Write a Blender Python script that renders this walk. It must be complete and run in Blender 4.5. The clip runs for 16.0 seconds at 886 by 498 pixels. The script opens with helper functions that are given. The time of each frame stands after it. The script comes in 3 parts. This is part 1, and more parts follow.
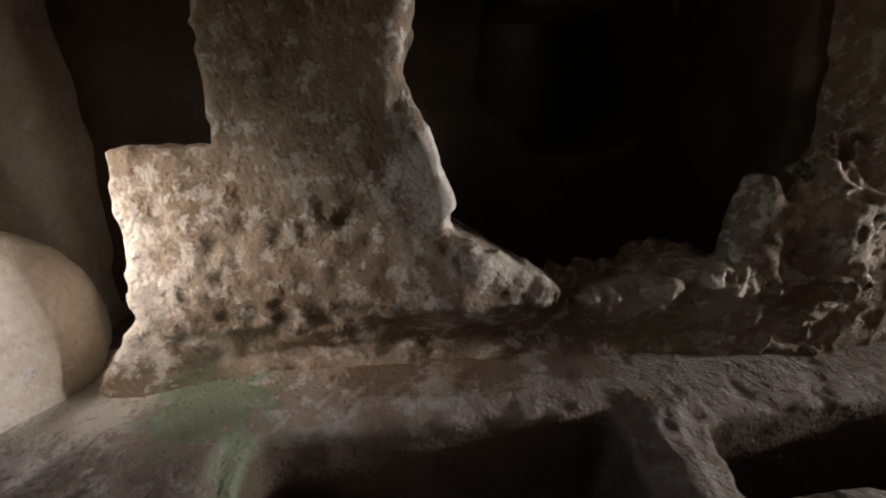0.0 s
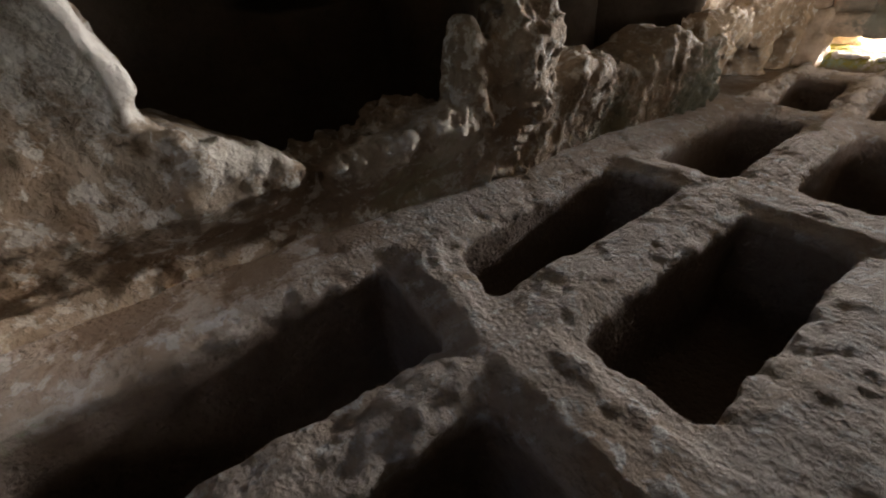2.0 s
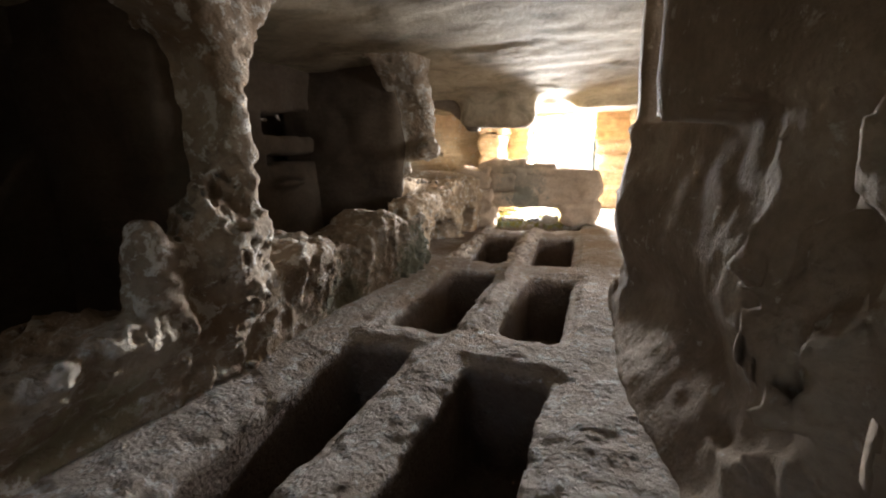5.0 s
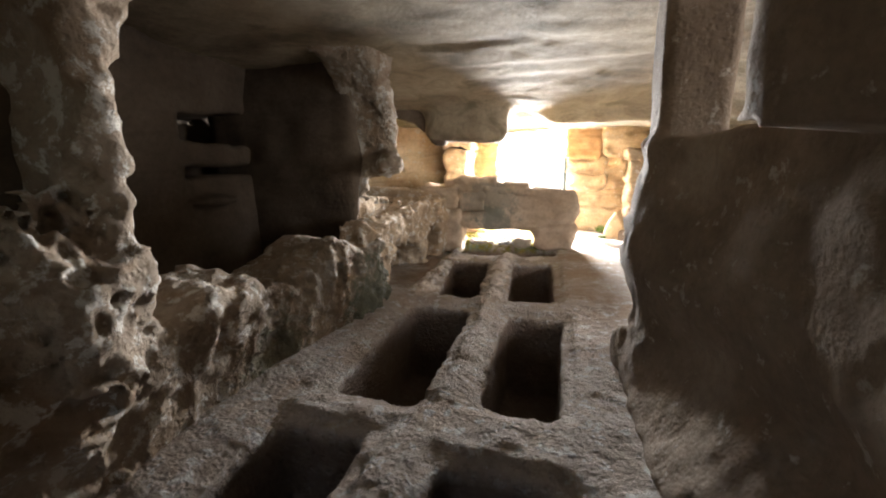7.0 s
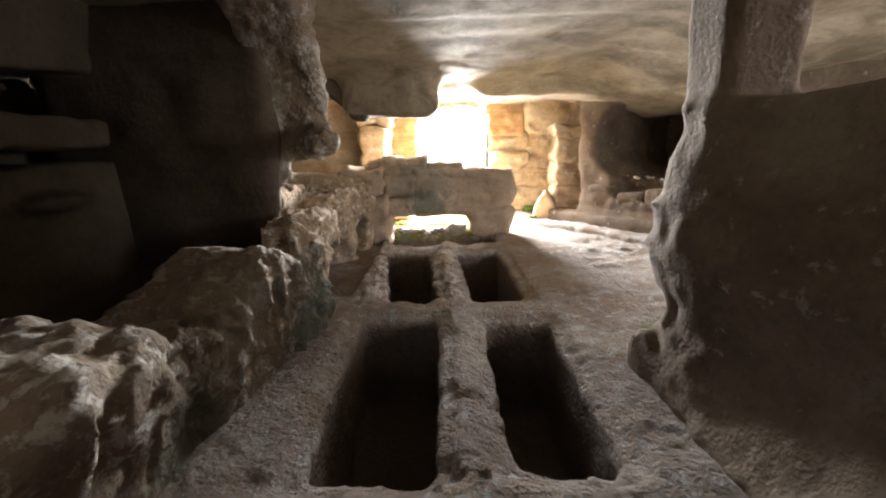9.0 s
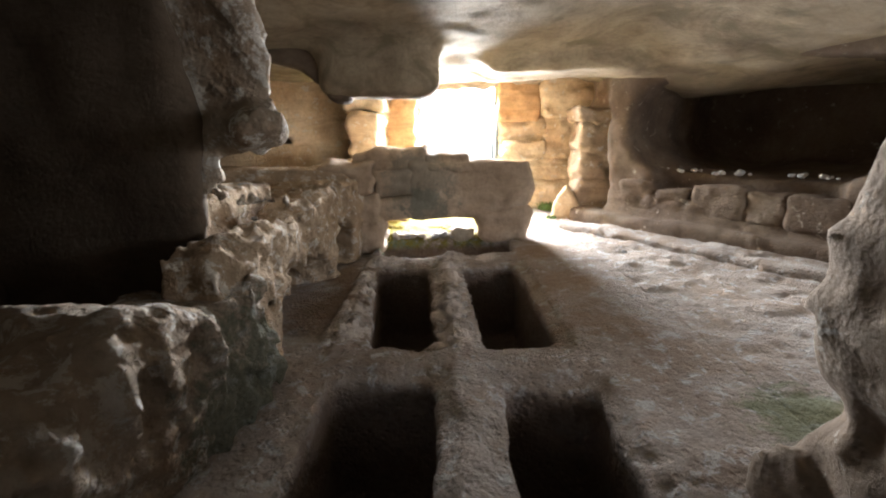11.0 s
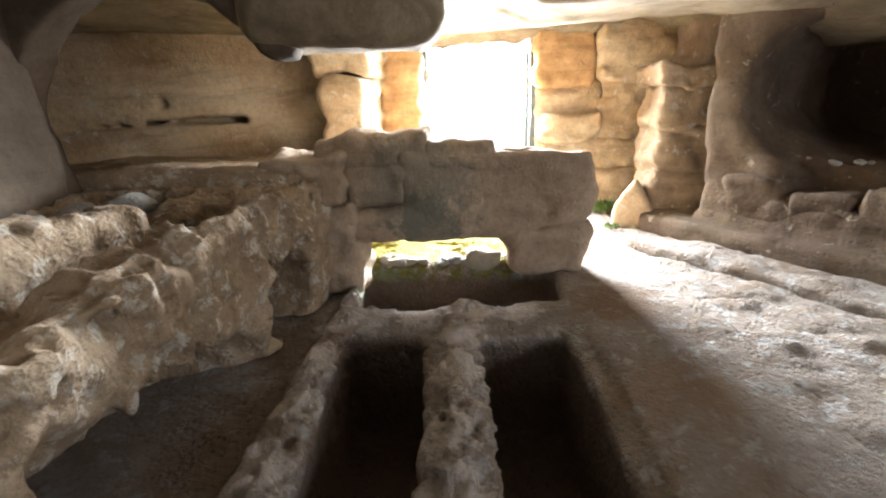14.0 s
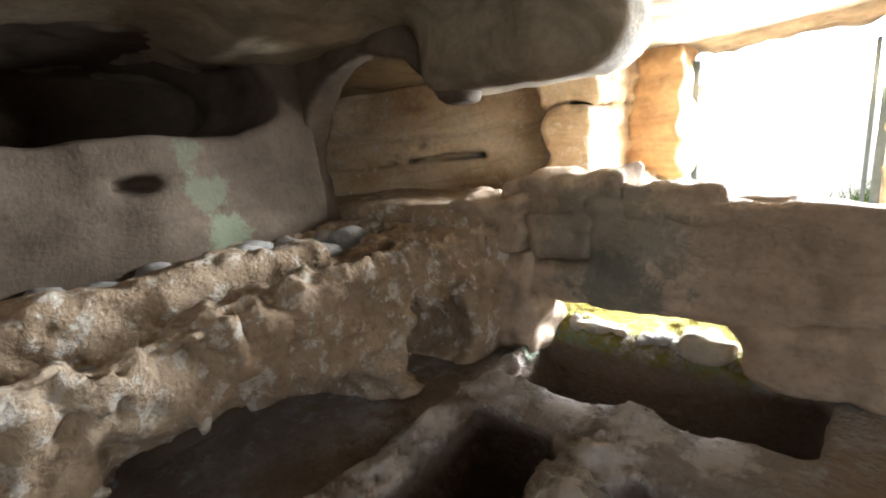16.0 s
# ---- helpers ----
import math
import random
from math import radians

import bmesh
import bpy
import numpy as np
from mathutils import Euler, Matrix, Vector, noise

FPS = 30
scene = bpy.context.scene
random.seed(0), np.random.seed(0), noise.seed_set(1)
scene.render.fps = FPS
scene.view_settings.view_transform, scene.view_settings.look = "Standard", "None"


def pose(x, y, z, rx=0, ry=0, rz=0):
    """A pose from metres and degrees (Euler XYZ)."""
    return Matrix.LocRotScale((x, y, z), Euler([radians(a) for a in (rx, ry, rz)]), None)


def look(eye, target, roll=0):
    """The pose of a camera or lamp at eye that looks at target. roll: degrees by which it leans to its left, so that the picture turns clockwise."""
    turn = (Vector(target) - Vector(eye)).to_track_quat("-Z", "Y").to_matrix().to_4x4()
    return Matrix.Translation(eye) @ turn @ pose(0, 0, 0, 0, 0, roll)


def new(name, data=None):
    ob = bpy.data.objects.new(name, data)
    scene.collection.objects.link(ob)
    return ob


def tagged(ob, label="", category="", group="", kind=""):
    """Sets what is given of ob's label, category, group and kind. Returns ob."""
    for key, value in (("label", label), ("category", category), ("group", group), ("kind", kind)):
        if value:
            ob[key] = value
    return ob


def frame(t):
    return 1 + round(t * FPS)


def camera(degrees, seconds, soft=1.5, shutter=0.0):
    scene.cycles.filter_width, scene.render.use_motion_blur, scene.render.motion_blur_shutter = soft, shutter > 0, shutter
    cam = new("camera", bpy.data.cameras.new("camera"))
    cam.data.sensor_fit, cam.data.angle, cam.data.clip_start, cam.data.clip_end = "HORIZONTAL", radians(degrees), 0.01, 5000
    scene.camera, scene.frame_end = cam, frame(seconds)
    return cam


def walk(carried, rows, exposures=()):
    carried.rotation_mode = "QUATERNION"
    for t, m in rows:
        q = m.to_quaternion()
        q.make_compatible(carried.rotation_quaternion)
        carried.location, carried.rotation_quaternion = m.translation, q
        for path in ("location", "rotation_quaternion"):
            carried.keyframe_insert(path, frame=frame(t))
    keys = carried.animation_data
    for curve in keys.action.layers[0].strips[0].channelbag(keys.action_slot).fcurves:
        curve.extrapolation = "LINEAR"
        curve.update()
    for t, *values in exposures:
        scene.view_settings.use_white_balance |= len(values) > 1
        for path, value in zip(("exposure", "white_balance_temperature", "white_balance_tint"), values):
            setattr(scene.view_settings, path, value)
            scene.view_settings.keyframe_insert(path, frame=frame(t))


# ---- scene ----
cam = camera(91.5, 16.0, soft=2.0)

EXPOSURES = [(0.0, 2.35, 7200, 18), (1.0, 2.55, 7200, 18), (2.5, 2.72, 7000, 14), (5.0, 3.08, 6800, 13), (9.0, 2.72, 6700, 13), (12.0, 2.35, 6350, 11), (15.0, 2.38, 6350, 10), (16.0, 2.15, 6300, 10)]
PATH = [
    (0, (0.919, 0.449, 1.391), (-0.983, 0.706, 0.832), -0.7),
    (0.5, (0.84, 0.46, 1.372), (-0.946, 0.978, 0.636), -1.3),
    (1, (0.832, 0.499, 1.336), (-0.808, 1.209, 0.44), -2.0),
    (1.5, (0.887, 0.575, 1.356), (-0.609, 1.419, 0.333), -3.2),
    (2, (0.908, 0.605, 1.306), (-0.423, 1.643, 0.233), -3.6),
    (2.5, (0.95, 0.661, 1.29), (-0.223, 1.872, 0.215), -3.8),
    (3, (0.984, 0.688, 1.323), (-0.039, 2.062, 0.291), -3.7),
    (3.5, (1.028, 0.701, 1.356), (0.118, 2.228, 0.439), -3.3),
    (4, (1.071, 0.745, 1.376), (0.25, 2.405, 0.621), -2.6),
    (4.5, (1.094, 0.819, 1.411), (0.358, 2.583, 0.821), -2.4),
    (5, (1.057, 0.919, 1.424), (0.388, 2.748, 0.967), -1.9),
    (5.2, (1.062, 0.953, 1.444), (0.408, 2.802, 1.05), -1.9),
    (7.5, (0.542, 1.856, 1.412), (0.147, 3.775, 1.01), -0.5),
    (8, (0.299, 1.943, 1.416), (0.064, 3.876, 0.958), -1.1),
    (8.3, (0.189, 2.046, 1.436), (0.065, 3.98, 0.943), -1.2),
    (8.5, (0.156, 2.131, 1.4), (0.072, 4.071, 0.922), -1.5),
    (9, (0.055, 2.436, 1.391), (0.037, 4.377, 0.907), -1.5),
    (11.5, (0.092, 3.877, 1.353), (0.042, 5.802, 0.812), -2.0),
    (12, (0.069, 4.224, 1.351), (0.031, 6.139, 0.775), -1.6),
    (12.5, (0.118, 4.565, 1.353), (0.074, 6.457, 0.707), -1.8),
    (13, (0.104, 4.906, 1.336), (0.067, 6.799, 0.691), -1.7),
    (13.5, (0.148, 5.21, 1.367), (0.07, 7.099, 0.714), -2.1),
    (14, (0.167, 5.505, 1.379), (0.008, 7.391, 0.732), -2.8),
    (14.5, (0.207, 5.751, 1.367), (-0.145, 7.624, 0.76), -3.8),
    (15, (0.281, 5.932, 1.383), (-0.338, 7.746, 0.811), -4.2),
    (15.5, (0.456, 6.128, 1.377), (-0.531, 7.786, 0.852), -5.0),
    (16, (0.805, 6.28, 1.429), (-0.565, 7.663, 0.971), -6.4),
]
walk(cam, [(t, look(eye, target, roll)) for t, eye, target, roll in PATH], exposures=EXPOSURES)

# ---- light ----
world = bpy.data.worlds.new("sky")
scene.world = world
world.use_nodes = True
wn = world.node_tree.nodes
sky = wn.new("ShaderNodeTexSky")
sky.sky_type = "NISHITA"
sky.sun_disc = False
sky.sun_elevation = radians(38.5)
sky.sun_rotation = radians(-29.5)
wn["Background"].inputs["Strength"].default_value = 0.15
world.node_tree.links.new(sky.outputs["Color"], wn["Background"].inputs["Color"])

sun_data = bpy.data.lights.new("sun", "SUN")
sun_data.energy = 1.4
sun_data.angle = radians(0.5)
sun_data.color = (1.0, 0.93, 0.82)
sun = new("sun", sun_data)
sun.matrix_world = look((-5.2, 20.2, 8.4), (0.0, 11.0, 0.0))


def daylight(name, m, sx, sy, watts, colour):
    """Sky light standing in an opening."""
    d = bpy.data.lights.new(name, "AREA")
    d.shape, d.size, d.size_y, d.energy, d.color = "RECTANGLE", sx, sy, watts, colour
    ob = new(name, d)
    ob.matrix_world = m
    return ob


door_sky = daylight("door_daylight", look((0.2, 11.48, 1.5), (-0.15, 8.2, 0.2)), 1.36, 0.8, 152, (0.93, 0.97, 1.0))
door_sky.data.spread = radians(128)
# Fill lamp in an assumed, unseen east opening, lifting graves, bench and parapet.
daylight("side_fill", look((5.25, 4.1, 1.6), (-0.6, 7.8, 0.4)), 1.6, 1.0, 19, (0.97, 0.98, 1.0))
rear_sky = daylight("rear_daylight", look((-0.4, -2.3, 1.7), (-1.45, -0.85, 0.8)), 0.5, 0.5, 1.9, (1.0, 0.93, 0.84))
rear_sky.data.spread = radians(50)


# ---- materials ----
def nodes_of(name):
    m = bpy.data.materials.new(name)
    m.use_nodes = True
    t = m.node_tree
    return m, t, t.nodes["Principled BSDF"]


def ramp(t, fac, stops):
    r = t.nodes.new("ShaderNodeValToRGB")
    e = r.color_ramp.elements
    while len(e) < len(stops):
        e.new(0.5)
    for i, (p, c) in enumerate(stops):
        e[i].position = p
        e[i].color = (*c, 1) if len(c) == 3 else c
    t.links.new(fac, r.inputs["Fac"])
    return r.outputs["Color"]


def grain(t, scale, detail=4.0, rough=0.6, vec=None, warp=0.0):
    n = t.nodes.new("ShaderNodeTexNoise")
    n.inputs["Scale"].default_value = scale
    n.inputs["Detail"].default_value = detail
    n.inputs["Roughness"].default_value = rough
    n.inputs["Distortion"].default_value = warp
    if vec is not None:
        t.links.new(vec, n.inputs["Vector"])
    return n.outputs["Fac"]


def place_of(t):
    return t.nodes.new("ShaderNodeNewGeometry").outputs["Position"]


def stretched(t, vec, sx, sy, sz):
    n = t.nodes.new("ShaderNodeMapping")
    n.inputs["Scale"].default_value = (sx, sy, sz)
    t.links.new(vec, n.inputs["Vector"])
    return n.outputs["Vector"]


def blend(t, fac, a, b, kind="MIX"):
    n = t.nodes.new("ShaderNodeMix")
    n.data_type = "RGBA"
    n.blend_type = kind
    for value, slot in ((fac, 0), (a, 6), (b, 7)):
        if isinstance(value, (int, float)):
            n.inputs[slot].default_value = value
        elif isinstance(value, tuple):
            n.inputs[slot].default_value = (*value, 1)
        else:
            t.links.new(value, n.inputs[slot])
    return n.outputs[2]


def maths(t, op, a, b=0.0, clamp=False):
    n = t.nodes.new("ShaderNodeMath")
    n.operation = op
    n.use_clamp = clamp
    for value, slot in ((a, 0), (b, 1)):
        if isinstance(value, (int, float)):
            n.inputs[slot].default_value = value
        else:
            t.links.new(value, n.inputs[slot])
    return n.outputs[0]


def near(t, vec, centre, radius):
    """1 at the centre, 0 from the radius on."""
    n = t.nodes.new("ShaderNodeVectorMath")
    n.operation = "DISTANCE"
    t.links.new(vec, n.inputs[0])
    n.inputs[1].default_value = centre
    return maths(t, "SUBTRACT", 1.0, maths(t, "DIVIDE", n.outputs["Value"], radius), clamp=True)


def rock(name, dark, mid, light, crust=0.0, crust_size=8.5, crust_colour=(0.62, 0.57, 0.5), bands=0.0, stains_and_light=(), bump=0.5, pits=0.5, stain=None, earth_and_shade=False, relief=0.035):
    """Weathered limestone: mottled body, pale crust in patches, bedding bands, tints round given places (green growth,
    earth, painted light and shade).
    """
    m, t, b = nodes_of(name)
    p = place_of(t)
    broad = grain(t, 1.3, 5, 0.6, p, 0.4)
    fine = grain(t, 19, 6, 0.7, p)
    colour = ramp(t, broad, [(0.3, dark), (0.5, mid), (0.72, light)])
    colour = blend(t, 0.55, colour, ramp(t, fine, [(0.25, (0.55, 0.53, 0.51)), (0.5, (0.97, 0.97, 0.97)), (0.75, (1.25, 1.23, 1.19))]), "MULTIPLY")
    if bands:
        lay = grain(t, 1.0, 5, 0.65, stretched(t, p, 0.9, 0.9, 5.0), 1.2)
        colour = blend(t, bands, colour, ramp(t, lay, [(0.36, (0.4, 0.33, 0.27)), (0.5, (1, 0.97, 0.92)), (0.66, (1.2, 1.12, 1.0))]), "MULTIPLY")
    if stain:
        lay = grain(t, 2.1, 4, 0.6, p, 0.8)
        colour = blend(t, maths(t, "MULTIPLY", ramp(t, lay, [(0.5, (0, 0, 0)), (0.66, (1, 1, 1))]), 0.8), colour, stain)
    if crust:
        patch = grain(t, crust_size, 8, 0.7, p, 0.25)
        edge = 0.62 - 0.2 * crust
        colour = blend(t, ramp(t, patch, [(edge, (0, 0, 0)), (edge + 0.06, (1, 1, 1))]), colour, blend(t, fine, crust_colour, tuple(0.7 * c for c in crust_colour)))
    for centre, radius, tint, amount in stains_and_light:
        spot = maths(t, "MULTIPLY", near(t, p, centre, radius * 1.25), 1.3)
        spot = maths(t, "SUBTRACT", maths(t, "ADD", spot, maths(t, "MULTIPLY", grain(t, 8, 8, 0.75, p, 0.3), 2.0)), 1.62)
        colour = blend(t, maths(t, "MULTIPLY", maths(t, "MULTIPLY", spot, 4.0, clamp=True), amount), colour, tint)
    # Brown earth tone plus the grave shafts' shade, blended in below floor level.
    if earth_and_shade:
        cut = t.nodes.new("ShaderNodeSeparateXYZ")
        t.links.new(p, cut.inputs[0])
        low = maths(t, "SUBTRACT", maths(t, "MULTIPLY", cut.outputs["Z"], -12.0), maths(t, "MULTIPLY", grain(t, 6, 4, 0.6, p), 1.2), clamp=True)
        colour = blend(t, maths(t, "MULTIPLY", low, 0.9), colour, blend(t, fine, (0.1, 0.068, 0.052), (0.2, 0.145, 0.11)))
    t.links.new(colour, b.inputs["Base Color"])
    b.inputs["Roughness"].default_value = 0.92
    b.inputs["Specular IOR Level"].default_value = 0.25
    hole = t.nodes.new("ShaderNodeTexVoronoi")
    hole.inputs["Scale"].default_value = 26
    t.links.new(p, hole.inputs["Vector"])
    deep = ramp(t, hole.outputs["Distance"], [(0.1, (0, 0, 0)), (0.45, (1, 1, 1))])
    height = blend(t, pits, grain(t, 34, 8, 0.7, p), blend(t, 0.5, deep, grain(t, 80, 4, 0.6, p)))
    bp = t.nodes.new("ShaderNodeBump")
    bp.inputs["Strength"].default_value = bump
    bp.inputs["Distance"].default_value = relief
    height = blend(t, 0.4, height, grain(t, 13, 6, 0.65, p))
    t.links.new(height, bp.inputs["Height"])
    t.links.new(bp.outputs["Normal"], b.inputs["Normal"])
    return m


GREEN = (0.16, 0.24, 0.16)
M_FLOOR = rock("pitted_limestone_floor", (0.27, 0.215, 0.175), (0.36, 0.31, 0.27), (0.45, 0.41, 0.375), crust=0.4, crust_colour=(0.52, 0.5, 0.485), bump=1.0, pits=0.5, earth_and_shade=True, relief=0.07,
               stain=(0.29, 0.22, 0.165),
               # First tint paints the rear light's bright pool on the floor.
               stains_and_light=[((-1.2, -1.25, 0.0), 0.8, (0.66, 0.63, 0.58), 1.0), ((-1.35, 0.4, 0.0), 0.5, (0.17, 0.115, 0.078), 0.9), ((-1.3, 1.0, 0.0), 0.45, (0.17, 0.115, 0.078), 0.9), ((-1.25, 1.55, 0.0), 0.4, (0.17, 0.115, 0.078), 0.8), ((-1.15, -0.5, 0.0), 0.55, GREEN, 0.75), ((-0.75, -0.2, -0.1), 0.35, (0.3, 0.4, 0.26), 0.7), ((-0.6, 8.9, -0.2), 0.75, (0.12, 0.19, 0.13), 0.8),
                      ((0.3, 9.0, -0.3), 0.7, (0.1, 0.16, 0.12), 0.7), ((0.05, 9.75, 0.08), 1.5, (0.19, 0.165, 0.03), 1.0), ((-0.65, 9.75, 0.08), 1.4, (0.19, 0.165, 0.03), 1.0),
                      # Brown at x 1.1 to 1.15: loose earth and the parapet's shadow in one colour.
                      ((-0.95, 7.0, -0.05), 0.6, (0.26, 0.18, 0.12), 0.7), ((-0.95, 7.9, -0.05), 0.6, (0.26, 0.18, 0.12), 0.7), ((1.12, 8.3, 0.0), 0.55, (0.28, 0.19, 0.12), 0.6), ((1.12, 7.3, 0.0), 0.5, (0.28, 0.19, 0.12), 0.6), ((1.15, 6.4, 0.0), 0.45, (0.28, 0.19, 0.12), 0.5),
                      ((1.75, 5.3, 0.0), 0.5, (0.12, 0.15, 0.07), 0.7)]
               + [((0.04, 6.3 + 0.4 * k, 0.03), 0.3, (0.66, 0.6, 0.55), 0.85) for k in range(5)]
               + [((-0.68 - 0.03 * k, 6.4 + 0.42 * k, 0.02), 0.26, (0.64, 0.58, 0.52), 0.8) for k in range(5)]
               + [((-0.6 + 0.35 * k, 8.12 + 0.03 * k, 0.03), 0.26, (0.64, 0.58, 0.53), 0.8) for k in range(4)])
M_WEST = rock("weathered_tan_rock", (0.19, 0.145, 0.105), (0.31, 0.245, 0.185), (0.43, 0.36, 0.285), crust=0.48, crust_colour=(0.62, 0.58, 0.52), stain=(0.24, 0.16, 0.1), bump=1.0, pits=0.5, relief=0.05,
              # First four tints: pale crust with door light painted onto jamb and sill.
              # Whitish tints at y -1.1 and -0.3 paint rear light onto the wall.
              stains_and_light=[((-1.1, 0.72, 1.15), 0.42, (0.7, 0.66, 0.6), 0.9), ((-1.1, 1.15, 0.72), 0.35, (0.64, 0.6, 0.53), 0.7), ((-1.02, 1.75, 0.55), 0.4, (0.6, 0.55, 0.47), 0.6), ((-1.02, 2.25, 0.5), 0.4, (0.6, 0.55, 0.47), 0.6), ((-1.05, 2.1, 0.05), 0.6, (0.27, 0.28, 0.17), 0.4), ((-1.0, 5.5, 0.05), 0.9, (0.07, 0.09, 0.06), 0.7), ((-1.0, 4.2, 0.05), 0.6, (0.08, 0.1, 0.06), 0.6), ((-1.4, -1.1, 0.7), 0.95, (0.64, 0.6, 0.55), 0.9), ((-1.5, -0.3, 0.2), 0.5, (0.5, 0.42, 0.33), 0.5), ((-1.25, -0.6, 0.0), 0.3, GREEN, 0.45)])
# Paler than the west wall rock; the corner's rear light is in this colour.
M_PALE = rock("pale_rear_lit_rock", (0.4, 0.33, 0.25), (0.58, 0.52, 0.44), (0.7, 0.66, 0.6), crust=0.3, crust_colour=(0.72, 0.7, 0.67), bump=0.5, pits=0.5, stains_and_light=[((-1.35, -0.6, 0.0), 0.5, GREEN, 0.7)])
# Much darker than the west wall rock: side-chamber shade is put into the colour.
M_DIM = rock("smooth_shaded_brown_rock", (0.07, 0.051, 0.037), (0.108, 0.082, 0.06), (0.155, 0.12, 0.09), bump=0.45, pits=0.3, bands=0.2, stains_and_light=[((-2.72, 7.5, 0.95), 0.3, (0.2, 0.24, 0.16), 0.7), ((-2.72, 7.42, 1.3), 0.26, (0.18, 0.21, 0.145), 0.5), ((-2.72, 7.36, 1.6), 0.2, (0.18, 0.21, 0.145), 0.4)])
M_BENCH = rock("crusted_bench_rock", (0.29, 0.205, 0.135), (0.43, 0.32, 0.215), (0.55, 0.435, 0.315), crust=0.42, crust_colour=(0.72, 0.65, 0.55), bump=1.0, relief=0.05, pits=0.5,
               stains_and_light=[((-2.2, 7.3, 0.8), 0.55, (0.3, 0.42, 0.32), 0.7), ((-2.7, 7.3, 1.1), 0.5, (0.38, 0.42, 0.28), 0.8)])
M_EAST = rock("brown_cave_wall_rock", (0.16, 0.12, 0.088), (0.24, 0.185, 0.138), (0.35, 0.29, 0.23), crust=0.14, crust_colour=(0.44, 0.4, 0.34), bump=0.7, pits=0.45)
# Darker copy of the east wall's brown rock, holding the chamber wall's shade.
M_CHAMBER = rock("shaded_brown_chamber_rock", (0.09, 0.063, 0.045), (0.14, 0.102, 0.073), (0.21, 0.165, 0.122), crust=0.08, crust_colour=(0.36, 0.31, 0.25), bump=0.8, pits=0.45)
M_CEIL = rock("bedded_ceiling_rock", (0.17, 0.13, 0.09), (0.33, 0.275, 0.2), (0.43, 0.365, 0.27), bands=0.3, bump=0.6, pits=0.3, stain=(0.17, 0.14, 0.09))
M_ASH = rock("banded_sandstone", (0.42, 0.3, 0.185), (0.56, 0.44, 0.3), (0.66, 0.56, 0.42), crust=0.25, crust_colour=(0.66, 0.6, 0.5), bands=0.3, bump=0.9, pits=0.4)
M_PILLAR = rock("tan_pillar_stone", (0.26, 0.18, 0.12), (0.36, 0.275, 0.19), (0.46, 0.37, 0.27), crust=0.15, bands=0.3, bump=0.9, pits=0.4)
M_ORANGE = rock("orange_sandstone", (0.45, 0.27, 0.13), (0.54, 0.35, 0.19), (0.6, 0.46, 0.29), bands=0.4, bump=0.8, pits=0.3)
M_STONE = rock("parapet_stone", (0.33, 0.245, 0.175), (0.45, 0.35, 0.26), (0.54, 0.44, 0.34), bands=0.15, bump=0.9, pits=0.4, stains_and_light=[((-0.3, 8.78, 0.75), 0.75, (0.2, 0.19, 0.155), 0.6), ((-0.2, 8.75, 0.42), 0.5, (0.13, 0.145, 0.12), 0.6)])


def plain(name, colour, rough=0.6, metal=0.0, spread=0.12):
    m, t, b = nodes_of(name)
    p = place_of(t)
    t.links.new(ramp(t, grain(t, 14, 5, 0.6, p), [(0.3, tuple(c * (1 - spread * 2) for c in colour)), (0.7, tuple(min(1, c * (1 + spread)) for c in colour))]), b.inputs["Base Color"])
    b.inputs["Roughness"].default_value = rough
    b.inputs["Metallic"].default_value = metal
    return m


M_RIM = rock("sunlit_rim_stone", (0.3, 0.27, 0.21), (0.4, 0.36, 0.29), (0.48, 0.45, 0.37), bump=0.6, pits=0.4)
M_STEEL = plain("grey_green_painted_steel", (0.13, 0.17, 0.18), 0.5, 0.0)
M_GRASS = plain("dry_green_grass", (0.12, 0.2, 0.04), 0.8, 0.0, 0.4)
M_EARTH = rock("pale_dry_earth", (0.4, 0.34, 0.25), (0.5, 0.43, 0.33), (0.58, 0.52, 0.42), bump=0.4, pits=0.2)

# ---- solids of carved rock ----
TABLE = np.random.RandomState(7).rand(32, 32, 32).astype(np.float32) * 2 - 1


def lattice(x, y, z, size, seed=0):
    """Smooth noise from -1 to 1 with features of that size."""
    x, y, z = x / size + seed * 3.7, y / size + seed * 1.9, z / size + seed * 5.3
    i, j, k = np.floor(x).astype(np.int32), np.floor(y).astype(np.int32), np.floor(z).astype(np.int32)
    u, v, w = x - i, y - j, z - k
    u, v, w = u * u * (3 - 2 * u), v * v * (3 - 2 * v), w * w * (3 - 2 * w)
    i0, j0, k0, i1, j1, k1 = i & 31, j & 31, k & 31, (i + 1) & 31, (j + 1) & 31, (k + 1) & 31
    a = TABLE[i0, j0, k0] * (1 - u) + TABLE[i1, j0, k0] * u
    b = TABLE[i0, j1, k0] * (1 - u) + TABLE[i1, j1, k0] * u
    c = TABLE[i0, j0, k1] * (1 - u) + TABLE[i1, j0, k1] * u
    d = TABLE[i0, j1, k1] * (1 - u) + TABLE[i1, j1, k1] * u
    return (a * (1 - v) + b * v) * (1 - w) + (c * (1 - v) + d * v) * w


def smin(a, b, k=0.08):
    h = np.clip(0.5 + 0.5 * (b - a) / k, 0, 1)
    return b * (1 - h) + a * h - k * h * (1 - h)


def smax(a, b, k=0.08):
    return -smin(-a, -b, k)


def slab(x, y, z, lo, hi, r=0.05):
    """Distance to a box with rounded edges."""
    q = [np.abs(c - (l + h) / 2) - (h - l) / 2 + r for c, l, h in zip((x, y, z), lo, hi)]
    out = np.sqrt(sum(np.maximum(c, 0) ** 2 for c in q))
    return out + np.minimum(np.maximum(np.maximum(q[0], q[1]), q[2]), 0) - r


